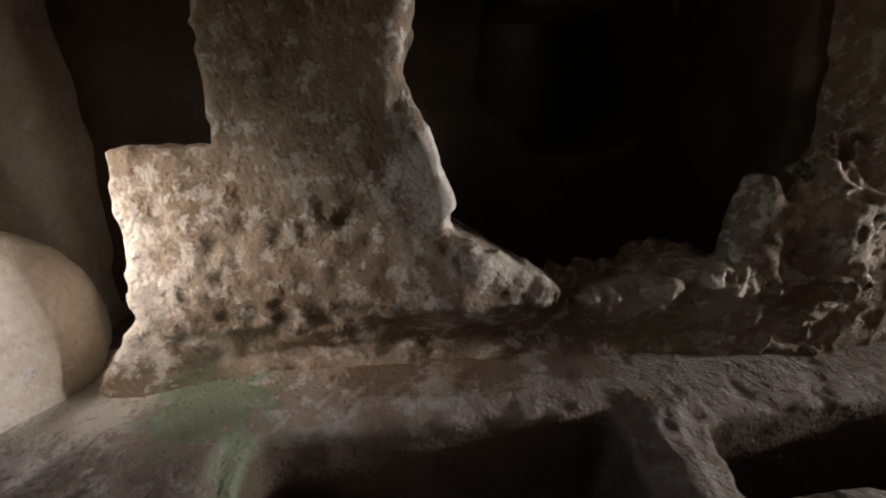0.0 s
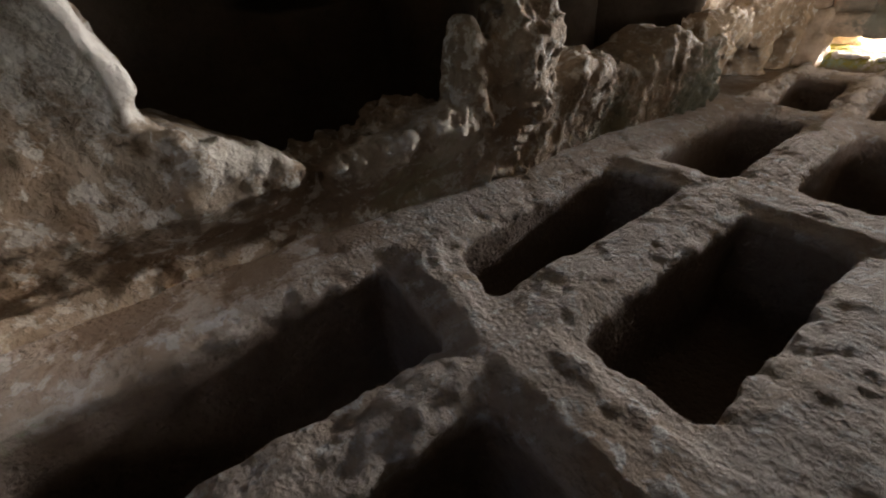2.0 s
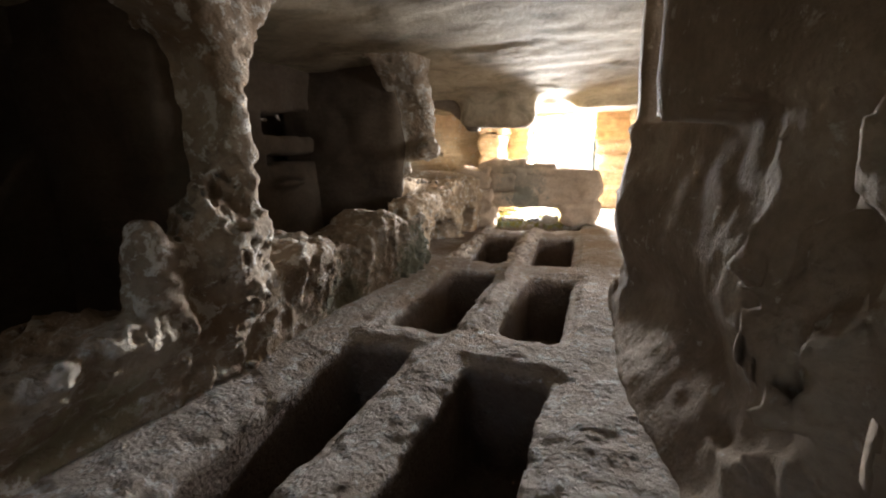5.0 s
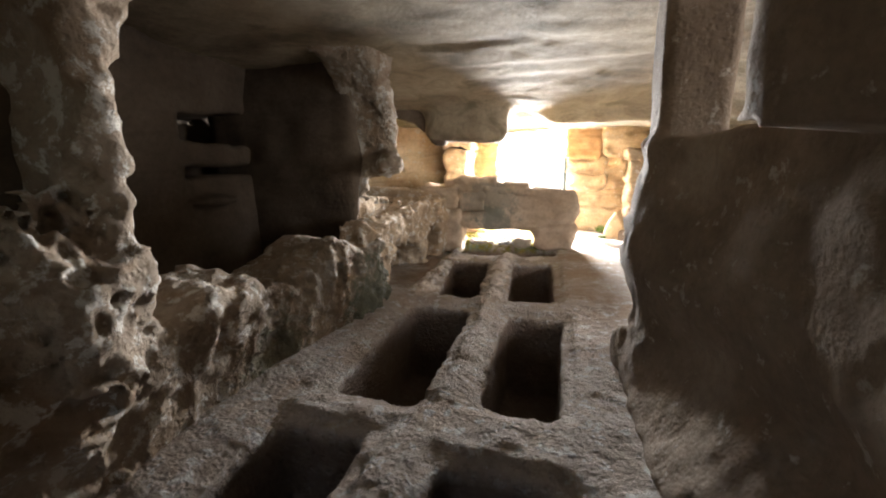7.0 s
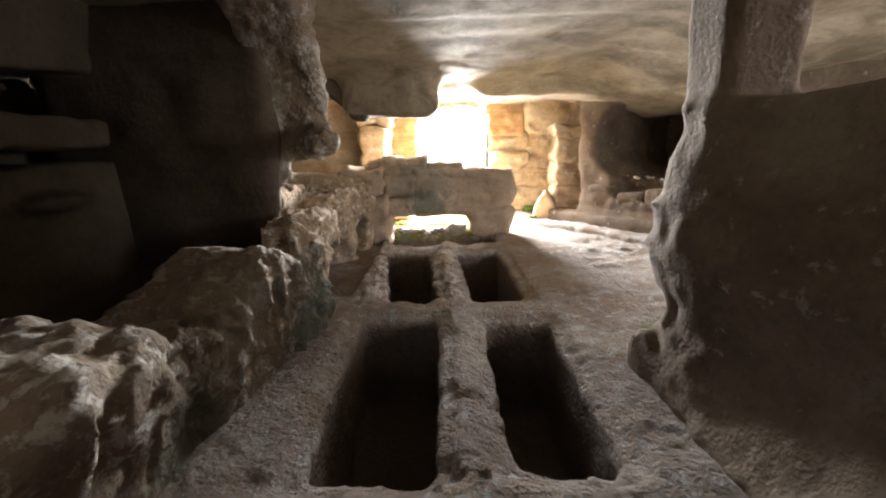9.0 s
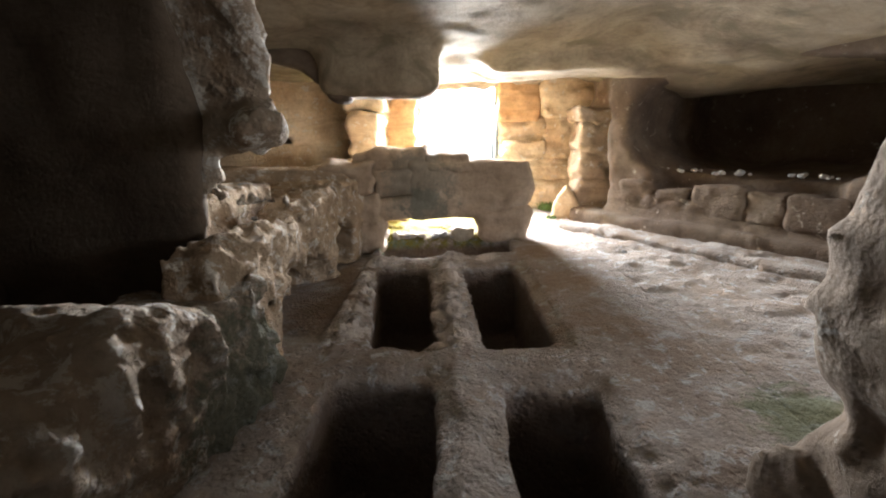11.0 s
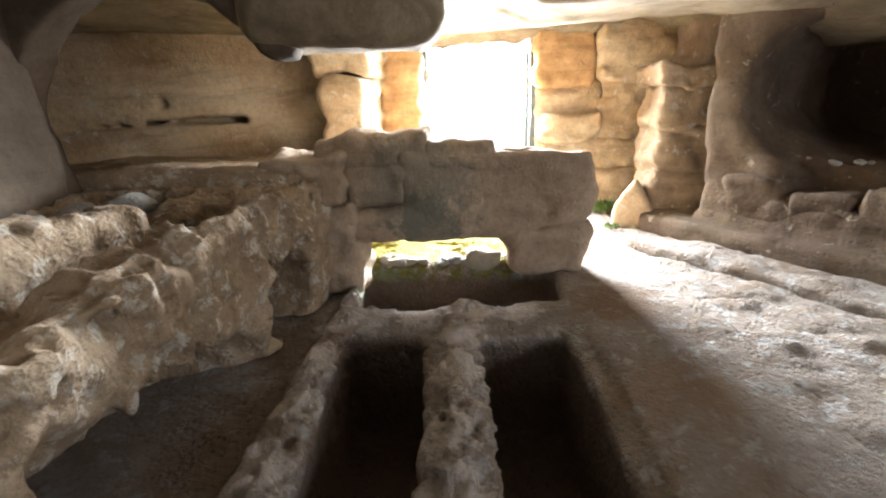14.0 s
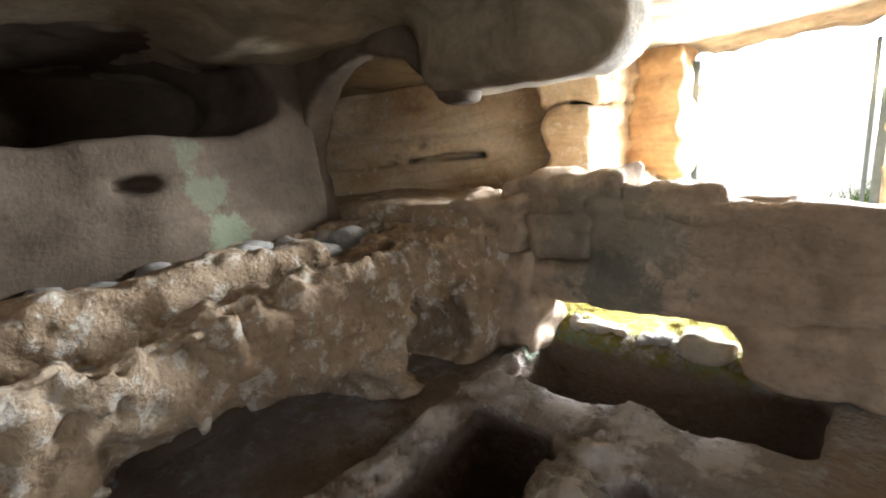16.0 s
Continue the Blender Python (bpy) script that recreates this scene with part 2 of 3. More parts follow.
def ball(x, y, z, c, r):
    """Distance to an ellipsoid, roughly."""
    k = np.sqrt(((x - c[0]) / r[0]) ** 2 + ((y - c[1]) / r[1]) ** 2 + ((z - c[2]) / r[2]) ** 2)
    return (k - 1) * min(r)


def fourside(x, y, corners):
    """Distance to an upright prism on four corners, counter-clockwise."""
    d = None
    for (ax, ay), (bx, by) in zip(corners, corners[1:] + corners[:1]):
        n = math.hypot(bx - ax, by - ay)
        e = ((by - ay) * (x - ax) - (bx - ax) * (y - ay)) / n
        d = e if d is None else smax(d, e, 0.1)
    return d


def arch(a, z, a0, a1, z0, z1, power=2.6):
    """Distance in the plane of a wall to a rounded opening, square at the foot and arched above."""
    c, r = (a0 + a1) / 2, (a1 - a0) / 2
    up = np.where(z > (z0 + z1) / 2, (z - (z0 + z1) / 2) / ((z1 - z0) / 2), ((z0 + z1) / 2 - z) / ((z1 - z0) / 2))
    return ((np.abs((a - c) / r) ** power + np.abs(up) ** power) ** (1 / power) - 1) * min(r, (z1 - z0) / 2)


def nets(name, field, lo, hi, h, rough, material, m=None):
    """A closed mesh round the places where field is below zero; rough(x, y, z) is added near the skin."""
    n = [int(math.ceil((b - a) / h)) + 1 for a, b in zip(lo, hi)]
    ax = [np.arange(c, dtype=np.float32) * h + a for c, a in zip(n, lo)]
    x, y, z = np.meshgrid(*ax, indexing="ij")
    d = field(x, y, z).astype(np.float32)
    if rough:
        sel = np.abs(d) < 0.3
        d[sel] += rough(x[sel], y[sel], z[sel]).astype(np.float32)
    for axis in range(3):
        for end in (0, -1):
            cut = [slice(None)] * 3
            cut[axis] = end
            d[tuple(cut)] = np.maximum(d[tuple(cut)], h * 0.3)
    s = d < 0
    total = np.zeros([c - 1 for c in n] + [3], np.float32)
    count = np.zeros([c - 1 for c in n], np.float32)
    quads = []
    for axis in range(3):
        a = [slice(None)] * 3
        b = [slice(None)] * 3
        a[axis], b[axis] = slice(0, -1), slice(1, None)
        da, db = d[tuple(a)], d[tuple(b)]
        i, j, k = np.nonzero(s[tuple(a)] != s[tuple(b)])
        f = da[i, j, k] / (da[i, j, k] - db[i, j, k])
        p = np.stack([i, j, k], 1).astype(np.float32)
        p[:, axis] += f
        o1, o2 = [q for q in range(3) if q != axis]
        base = np.stack([i, j, k], 1)
        good = np.ones(len(i), bool)
        for o in (o1, o2):
            good &= (base[:, o] > 0) & (base[:, o] < n[o] - 1)
        base, p = base[good], p[good]
        ring = []
        for e1, e2 in ((0, 0), (1, 0), (1, 1), (0, 1)):
            c = base.copy()
            c[:, o1] -= e1
            c[:, o2] -= e2
            np.add.at(total, tuple(c.T), p)
            np.add.at(count, tuple(c.T), 1)
            ring.append(c)
        flip = s[tuple(a)][base[:, 0], base[:, 1], base[:, 2]]
        if axis == 1:
            flip = ~flip
        quads.append((ring, flip))
    index = -np.ones(count.shape, np.int64)
    used = count > 0
    index[used] = np.arange(used.sum())
    verts = total[used] / count[used][:, None] * h + np.array(lo, np.float32)
    faces = []
    for ring, flip in quads:
        ids = np.stack([index[tuple(c.T)] for c in ring], 1)
        ids[~flip] = ids[~flip][:, ::-1]
        faces.append(ids)
    faces = np.concatenate(faces)[:, ::-1]
    me = bpy.data.meshes.new(name)
    me.vertices.add(len(verts))
    me.vertices.foreach_set("co", verts.ravel())
    me.loops.add(faces.size)
    me.loops.foreach_set("vertex_index", faces.ravel().astype(np.int32))
    me.polygons.add(len(faces))
    me.polygons.foreach_set("loop_start", (np.arange(len(faces)) * 4).astype(np.int32))
    me.polygons.foreach_set("use_smooth", np.ones(len(faces), bool))
    me.update(calc_edges=True)
    me.materials.append(material)
    ob = new(name, me)
    if m is not None:
        ob.matrix_world = m
    return ob


def weather(big=0.06, mid=0.03, small=0.015, tiny=0.007, seed=0, flat=1.0):
    def rough(x, y, z):
        d = big * lattice(x, y, z * flat, 0.7, seed) + mid * lattice(x, y, z * flat, 0.26, seed + 1)
        d = d + small * lattice(x, y, z, 0.11, seed + 2)
        if tiny:
            d = d + tiny * lattice(x, y, z, 0.055, seed + 3)
        return d
    return rough


def structure(ob, label, category):
    return tagged(ob, label, category, kind="structure")


# ---- floor with its graves ----
GRAVES = [
    [(-0.93, -0.22), (-0.3, -0.24), (-0.17, 1.44), (-0.87, 1.58)],
    [(0.1, -0.5), (0.66, -0.5), (0.72, 1.3), (0.17, 1.36)],
    [(-0.75, 1.98), (-0.27, 1.8), (-0.17, 3.62), (-0.73, 3.64)],
    [(0.18, 1.86), (0.76, 1.79), (0.81, 3.47), (0.25, 3.51)],
    [(-0.6, 3.98), (0.0, 4.0), (-0.02, 5.76), (-0.67, 5.79)],
    [(0.32, 4.04), (0.82, 4.04), (0.85, 5.64), (0.34, 5.71)],
    [(-0.5, 6.18), (-0.05, 6.22), (-0.16, 7.92), (-0.75, 8.0)],
    [(0.28, 6.14), (0.78, 6.18), (0.72, 7.94), (0.16, 7.9)],
]
PIT = [(-0.78, 8.24), (0.78, 8.36), (0.8, 9.0), (-0.8, 9.0)]


def floor_field(x, y, z):
    top = 0.02 * lattice(x, y, x * 0, 1.1, 4)
    top = top + 0.02 * np.exp(-((x - 0.08) / 0.12) ** 2)
    top = top - 0.08 * np.clip((-0.84 - x) / 0.06, 0, 1) * np.clip((y - 6.2) / 0.3, 0, 1) * (y < 9)
    edge = np.clip((y - 9.02) / 0.08, 0, 1) * np.clip((0.95 - x) / 0.3, 0, 1)
    top = top + edge * (0.05 + 0.05 * lattice(x, y, x * 0, 0.22, 14))
    d = z - top
    for q in GRAVES:
        g = fourside(x, y, q)
        wobble = 0.022 * lattice(x, y, z * 0.4, 0.35, 9) + 0.012 * lattice(x, y, z, 0.13, 8)
        d = smax(d, -smax(g - 0.1 + wobble, top - 0.035 - z, 0.05), 0.04)
        d = smax(d, -smax(g + wobble * 0.7, -0.85 - z, 0.1), 0.035)
    g = smax(fourside(x, y, PIT) + 0.02 * lattice(x, y, z, 0.2, 5), -0.62 - z, 0.1)
    d = smax(d, -g, 0.04)
    return np.maximum(d, -1.0 - z)


def floor_rough(x, y, z):
    calm = np.clip(1.0 - 0.65 * np.exp(-((x - 1.1) / 0.3) ** 2) * (y > 6) - 0.7 * np.clip((-0.88 - x) / 0.06, 0, 1) * (y > 6.2), 0.25, 1)
    deep = np.where(z < -0.12, 0.35, 1.0)
    rim = 1 + 3.4 * np.clip((y - 6.0) / 0.3, 0, 1) * (np.exp(-((x - 0.08) / 0.16) ** 2) + np.exp(-((x + 0.72) / 0.12) ** 2))
    n = 0.013 * lattice(x, y, z, 0.22, 11) + rim * (0.007 * lattice(x, y, z, 0.1, 12) + 0.013 * (np.abs(lattice(x * 0.8, y * 1.15, z, 0.06, 13)) - 0.3) + 0.006 * lattice(x, y, z, 0.04, 16))
    return n * calm * deep


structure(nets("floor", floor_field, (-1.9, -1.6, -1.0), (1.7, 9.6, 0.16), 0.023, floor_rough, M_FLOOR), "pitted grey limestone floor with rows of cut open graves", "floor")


def far_floor(x, y, z):
    top = 0.02 * lattice(x, y, x * 0, 1.1, 4) + 0.05 * np.clip((y - 9.02) / 0.08, 0, 1) * np.clip((0.95 - x) / 0.3, 0, 1)
    return np.maximum(z - top, -0.4 - z)


def lit_rough(x, y, z):
    pock = np.clip(np.abs(lattice(x * 0.6, y * 1.2, z, 0.2, 15)) - 0.12, -0.12, 0.25)
    return floor_rough(x, y, z) * 1.4 - 0.05 * pock


structure(nets("floor_east", far_floor, (1.66, 2.4, -0.4), (5.6, 12.0, 0.16), 0.034, lit_rough, M_FLOOR), "uneven pale rock floor of the side chamber", "floor")
structure(nets("floor_entrance", far_floor, (-1.6, 9.56, -0.4), (1.7, 11.9, 0.2), 0.04, floor_rough, M_FLOOR), "trodden rock floor with yellow-green moss inside the entrance", "floor")
structure(nets("floor_rear", far_floor, (-3.2, -3.4, -0.4), (3.0, -1.56, 0.16), 0.06, floor_rough, M_FLOOR), "rough rock floor at the rear of the passage", "floor")
structure(nets("floor_west", far_floor, (-3.4, -1.6, -0.4), (-1.86, 9.0, 0.16), 0.06, floor_rough, M_DIM), "shaded rock floor of the side chambers", "floor")


# ---- west wall with its window tombs ----
def west_face(y, z):
    low = np.interp(y, [-2, -0.9, -0.2, 0.7, 1.6, 3.0, 4.2, 5.0, 6.1, 7], [-1.2, -1.3, -1.45, -1.45, -1.3, -1.1, -1.14, -1.0, -0.85, -0.95]).astype(np.float32)
    high = np.interp(y, [-2, -0.9, -0.3, 0.3, 0.8, 1.3, 2.2, 3.0, 4.2, 5.0, 6.1, 7], [-1.3, -1.32, -1.27, -1.17, -1.05, -1.04, -1.02, -1.04, -1.1, -0.98, -0.86, -0.95]).astype(np.float32)
    k = np.clip((z - 0.15) / 0.35, 0, 1)
    return low * (1 - k) + high * k


def west_field(x, y, z):
    f = west_face(y, z)
    d = smax(x - f, f - 0.62 - x, 0.1)
    d = smax(d, np.maximum(-0.86 - 0.25 * np.clip((0.45 - z) / 0.4, 0, 1) - y, y - 6.05), 0.06)
    sill = 0.58 + 0.32 * np.exp(-((y - 0.72) / 0.38) ** 2) + 0.08 * lattice(y * 0, y, y * 0, 0.35, 3)
    jamb = 0.58 + 0.2 * np.exp(-((z - 1.02) / 0.26) ** 2) + 0.07 * lattice(y * 0, y * 0, z, 0.17, 4)
    o1 = smax(smax(arch(y, z, 0.45, 3.06, 0.2, 2.5, 4.5), sill - z, 0.08), jamb - y, 0.06)
    d = smax(d, -o1, 0.1)
    sill2 = 0.66 + 0.1 * np.sin(y * 5.5) + 0.1 * lattice(y * 0, y, y * 0, 0.3, 6)
    o2 = smax(arch(y, z, 3.22, 5.95, 0.0, 2.6, 2.6), sill2 - z, 0.06)
    d = smax(d, -o2, 0.09)
    d = smin(d, ball(x, y, z, (-1.16, 2.5, 0.7), (0.14, 0.14, 0.42)), 0.1)
    d = smin(d, ball(x, y, z, (-1.19, 2.92, 0.78), (0.22, 0.28, 0.5)), 0.12)
    d = smin(d, ball(x, y, z, (-0.9, 5.9, 1.4), (0.13, 0.2, 0.1)), 0.12)
    d = smax(d, -np.maximum(5.7 - y, z - 1.0), 0.12)
    d = smax(d, -ball(x, y, z, (-0.95, 6.1, 1.16), (0.3, 0.35, 0.14)), 0.08)
    d = smax(d, -np.maximum(y + 0.36, 1.3 - z), 0.08)
    d = smax(d, -ball(x, y, z, (-1.0, 0.1, 0.86), (0.25, 0.7, 0.16)), 0.1)
    return d


def west_rough(x, y, z):
    base = weather(0.05, 0.03, 0.014, 0.008, 20)(x, y, z)
    band = np.clip(1 - np.abs(z - 0.5) / 0.55, 0, 1) * np.clip((y - 0.9) / 0.6, 0.22, 1)
    band = np.maximum(band, np.exp(-((y - 2.85) / 0.45) ** 2) * np.clip((1.7 - z) / 0.4, 0.2, 1))
    band = np.maximum(band, np.clip((y - 4.9) / 0.5, 0, 0.9) * np.clip((1.3 - z) / 0.3, 0, 1))
    band = band * np.where((y > 4.8) & (z > 1.55), 0.1, 1.0)
    gullies = np.abs(lattice(x, y, z * 0.55, 0.15, 24)) - 0.3
    return base * np.clip((y + 0.6) / 1.4, 0.45, 1) + band * (0.085 * gullies + 0.065 * (np.abs(lattice(x, y, z, 0.07, 25)) - 0.25)) + 0.016 * lattice(x, y, z, 0.055, 26)


structure(nets("wall_west", west_field, (-2.4, -1.2, -0.05), (-0.6, 6.4, 2.62), 0.025, west_rough, M_WEST), "weathered tan rock wall with arched window tombs", "wall")
corner = nets("wall_west_corner", lambda x, y, z: smin(ball(x, y, z, (-1.5, -1.86, 0.1), (0.75, 0.62, 0.78)), slab(x, y, z, (-3.2, -3.3, -0.1), (-2.3, -1.75, 2.6), 0.15), 0.2),
              (-3.3, -3.4, -0.05), (-0.65, -1.05, 2.62), 0.045, weather(0.06, 0.03, 0.01, 0, 33), M_PALE)
structure(corner, "rounded pale rock corner beside a gap", "wall")


def back_west(x, y, z):
    d = smax(x + 2.75 - 0.25 * np.clip((y - 3.2) / 0.3, 0, 1) * (y < 6.0), -5.6 - x, 0.05)
    hole = arch(y + 0.12 * lattice(y, y * 0, z, 0.35, 44), z + 0.08 * lattice(y, z, z * 0, 0.4, 45), 1.15, 3.0, 1.15, 2.6, 2.2)
    d = smax(d, -smax(hole, -4.6 - x, 0.1), 0.06)
    d = smax(d, -smax(slab(x, y, z, (-3.4, 4.9, 1.62), (-2.2, 5.9, 1.9), 0.05), 0 * x - 1, 0.01), 0.04)
    d = smax(d, -slab(x, y, z, (-3.2, 4.98, 1.3), (-2.2, 5.88, 1.41), 0.03), 0.03)
    d = smin(d, ball(x, y, z, (-2.45, 5.15, 1.08), (0.15, 0.3, 0.06)), 0.05)
    dark = smax(arch(y, z, 6.0, 8.06, 1.7, 2.42, 3.0), -4.6 - x, 0.1)
    d = smax(d, -dark, 0.06)
    d = smax(d, -ball(x, y, z, (-2.75, 7.0, 1.4), (0.3, 0.2, 0.09)), 0.05)
    return d


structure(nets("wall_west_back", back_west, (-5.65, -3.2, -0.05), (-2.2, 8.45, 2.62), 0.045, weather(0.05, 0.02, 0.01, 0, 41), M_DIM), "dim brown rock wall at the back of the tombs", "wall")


def dividers(x, y, z):
    # Assumed wall behind the column, added to keep light out of the chamber.
    a = slab(x, y, z, (-3.0, 2.95, -0.1), (-1.5, 3.25, 2.7), 0.1)
    b = slab(x, y, z, (-3.0, 5.84, -0.1), (-1.26, 6.02, 2.7), 0.08)
    return np.minimum(a, b)


structure(nets("wall_between_tombs", dividers, (-3.1, 2.7, -0.05), (-0.95, 6.5, 2.62), 0.05, weather(0.05, 0.02, 0.01, 0, 43), M_DIM), "brown rock partitions between the side tombs, one added to keep them dark", "wall")


# ---- bench tomb on the west side ----
def bench_field(x, y, z):
    top = 0.84 + 0.05 * lattice(x, y, 0 * x, 0.35, 51)
    front = np.interp(y, [5.4, 6.2, 7.0, 8.0, 8.8], [-1.02, -0.98, -1.05, -1.08, -1.02]).astype(np.float32)
    d = smax(x - front, z - top, 0.12)
    d = np.maximum(d, np.maximum(np.where(x > -1.3, 5.45, 6.05) - y, y - 8.85))
    trough = slab(x, y, z, (-1.66, 6.0, 0.64), (-1.33, 8.2, 1.5), 0.06)
    d = smax(d, -trough, 0.08)
    d = smin(d, slab(x, y, z, (-1.92, 6.0, 0.6), (-1.64, 7.75, 0.94), 0.05), 0.05)
    trough2 = slab(x, y, z, (-2.75, 5.8, 0.72), (-1.92, 8.5, 1.5), 0.06)
    d = smax(d, -trough2, 0.08)
    hollow = smax(ball(x, y, z, (-1.1, 6.75, -0.04), (0.85, 0.9, 0.46)), 0 * x - 1, 0.01)
    d = smax(d, -hollow, 0.06)
    d = smax(d, -ball(x, y, z, (-1.2, 8.1, 0.2), (0.45, 0.32, 0.3)), 0.08)
    return d


def bench_rough(x, y, z):
    d = weather(0.05, 0.035, 0.016, 0.008, 52)(x, y, z)
    outer = np.clip((x + 1.45) / 0.2, 0, 1)
    return d + np.clip((z - 0.2) / 0.25, 0.2, 1) * (outer * (0.085 * (np.abs(lattice(x, y, z * 0.8, 0.17, 56)) - 0.3) + 0.065 * (np.abs(lattice(x, y, z, 0.085, 57)) - 0.3)) + 0.02 * lattice(x, y, z, 0.055, 58))


structure(nets("bench_tomb", bench_field, (-3.0, 5.35, -0.08), (-0.75, 8.95, 1.1), 0.025, bench_rough, M_BENCH), "pitted rock-cut bench tomb with an open trough", "tomb")


# ---- cross wall with its arch, and the wall behind it ----
def cross_field(x, y, z):
    d = slab(x, y, z, (-4.4, 8.36, 0.4), (-0.95, 8.6, 2.7), 0.08)
    d = smax(d, -arch(x + 0.05 * lattice(x * 0, y * 0, z, 0.3, 62), z, -2.92, -1.05, 0.3, 2.13, 2.3), 0.05)
    d = smax(d, -smax(smax(-2.5 - x, z - 1.68, 0.05), 0.5 - z, 0.05), 0.08)
    return d


structure(nets("wall_arch", cross_field, (-4.4, 8.2, 0.4), (-0.8, 8.8, 2.62), 0.03, weather(0.04, 0.025, 0.012, 0.006, 61), M_DIM), "rock-cut arch above the bench tomb", "arch")


def recess_field(x, y, z):
    """The wall runs back to the east; a projecting course above, a set-back foot below."""
    k = (10.29 + 0.5 * (x + 2.4) - y) * 0.894
    course = 0.05 * np.clip((z - 1.6) / 0.03, 0, 1) - 0.05 * np.clip((1.28 - z) / 0.03, 0, 1) + 0.05 * np.exp(-((z - 1.58) / 0.03) ** 2)
    slit = smax(np.abs(z - 1.3 - 0.015 * lattice(x, y, z * 0, 0.3, 65)) - 0.035, np.maximum(-3.6 - x, x + 2.35), 0.02)
    hole = ball(x, y, z, (-3.05, 9.93, 1.5), (0.06, 0.2, 0.07))
    d = smax(k + course, -0.7 - k, 0.05)
    return smax(smax(d, -np.maximum(slit, -0.35 - k), 0.02), -hole, 0.03)


structure(nets("wall_recess", recess_field, (-4.6, 8.66, -0.05), (-1.0, 12.0, 2.62), 0.036, weather(0.05, 0.025, 0.012, 0.005, 64, 2.0), M_ASH), "banded sandstone wall with a dark horizontal slit", "wall")
side = nets("wall_recess_side", lambda x, y, z: slab(x, y, z, (-5.0, 8.3, -0.1), (-4.3, 10.0, 2.7), 0.1), (-5.1, 8.2, -0.05), (-4.1, 10.1, 2.62), 0.06, weather(0.04, 0.02, 0, 0, 66), M_DIM)
structure(side, "brown rock end wall of the arched recess", "wall")
block = nets("recess_shelf", lambda x, y, z: slab(x, y, z, (-4.5, 8.66, -0.1), (-1.15, 10.0, 0.95), 0.06), (-4.6, 8.55, -0.05), (-1.05, 10.1, 1.1), 0.045, weather(0.07, 0.04, 0.015, 0, 67), M_BENCH)
structure(block, "rough rock shelf inside the arched recess", "shelf")


# ---- entrance wall, in courses of large blocks ----
def stone(name, lo, hi, r, material, seed, parent=None, h=0.027, big=0.055, mid=0.045, small=0.026, turn=0.0, label=""):
    c = [(a + b) / 2 for a, b in zip(lo, hi)]
    half = [(b - a) / 2 for a, b in zip(lo, hi)]
    f = lambda x, y, z: slab(x, y, z, [-q for q in half], half, r)
    ext = [q + 0.07 for q in half]
    w = weather(big, mid, small, 0.008, seed, 2.2)
    ob = nets(name, f, [-e for e in ext], ext, h, w, material)
    ob.matrix_world = pose(*c, 0, 0, turn)
    if parent:
        ob.parent = parent
    if label:
        ob["label"] = label
    return ob


entrance = structure(new("wall_entrance"), "entrance wall of large worn sandstone blocks beside the doorway", "wall")
stone("block", (-1.45, 10.0, -0.05), (-0.6, 11.0, 1.0), 0.05, M_ASH, 70, entrance)
stone("block", (-1.42, 10.0, 0.98), (-0.92, 11.1, 1.66), 0.08, M_ASH, 71, entrance)
stone("block", (-1.0, 10.9, 0.9), (-0.45, 11.6, 2.3), 0.08, M_ORANGE, 72, entrance, label="orange-stained sandstone block")
stone("block", (-1.5, 10.02, 1.66), (-0.85, 11.1, 2.4), 0.08, M_ASH, 73, entrance)
stone("jamb", (-1.4, 11.0, -0.05), (-0.47, 11.75, 0.95), 0.08, M_ASH, 74, entrance)
stone("block", (0.92, 11.2, -0.05), (2.4, 11.9, 0.46), 0.07, M_ASH, 75, entrance)
stone("block", (0.95, 11.3, 0.4), (2.3, 11.9, 0.9), 0.07, M_ASH, 76, entrance)
stone("block", (1.0, 11.16, 0.83), (1.76, 11.9, 1.14), 0.07, M_ASH, 77, entrance)
stone("block", (1.68, 11.24, 0.83), (2.5, 11.9, 1.56), 0.07, M_ASH, 78, entrance)
stone("block", (0.94, 11.3, 1.06), (1.76, 11.9, 1.54), 0.07, M_ASH, 79, entrance)
stone("block", (0.92, 11.12, 1.5), (1.62, 11.9, 2.16), 0.06, M_ORANGE, 80, entrance, label="orange-stained sandstone block")
stone("block", (1.6, 11.0, 1.5), (2.9, 11.9, 2.6), 0.1, M_ASH, 81, entrance)
stone("block", (2.45, 10.25, -0.05), (3.0, 11.6, 2.6), 0.1, M_EAST, 82, entrance, h=0.05)
stone("lintel", (-1.6, 11.0, 2.1), (1.9, 11.9, 2.78), 0.1, M_CEIL, 83, entrance, label="rough rock lintel over the doorway")

# ---- pillar with a capping slab ----
pillar = tagged(new("stone_pillar"), "stacked sandstone pillar with a projecting flat capping slab", "pillar")
stone("block", (1.98, 10.1, -0.05), (2.72, 10.75, 0.57), 0.06, M_PILLAR, 90, pillar)
stone("block", (2.02, 10.12, 0.54), (2.7, 10.75, 1.04), 0.06, M_PILLAR, 91, pillar)
stone("block", (2.0, 10.1, 1.01), (2.72, 10.75, 1.44), 0.06, M_PILLAR, 92, pillar)
stone("capping_slab", (1.93, 10.0, 1.42), (2.85, 10.8, 1.62), 0.04, M_PILLAR, 93, pillar, label="flat projecting capping slab")
leaning = nets("leaning_stone", lambda x, y, z: smax(slab(x, y, z, (-0.22, -0.12, -0.05), (0.22, 0.12, 0.5), 0.06), (np.abs(x) * 1.6 + z - 0.5) * 0.6, 0.05), (-0.35, -0.25, -0.1), (0.35, 0.25, 0.6), 0.03, weather(0.02, 0.015, 0.008, 0, 95), M_ASH)
leaning.matrix_world = pose(1.86, 10.2, 0.03, 0, 0, -25)
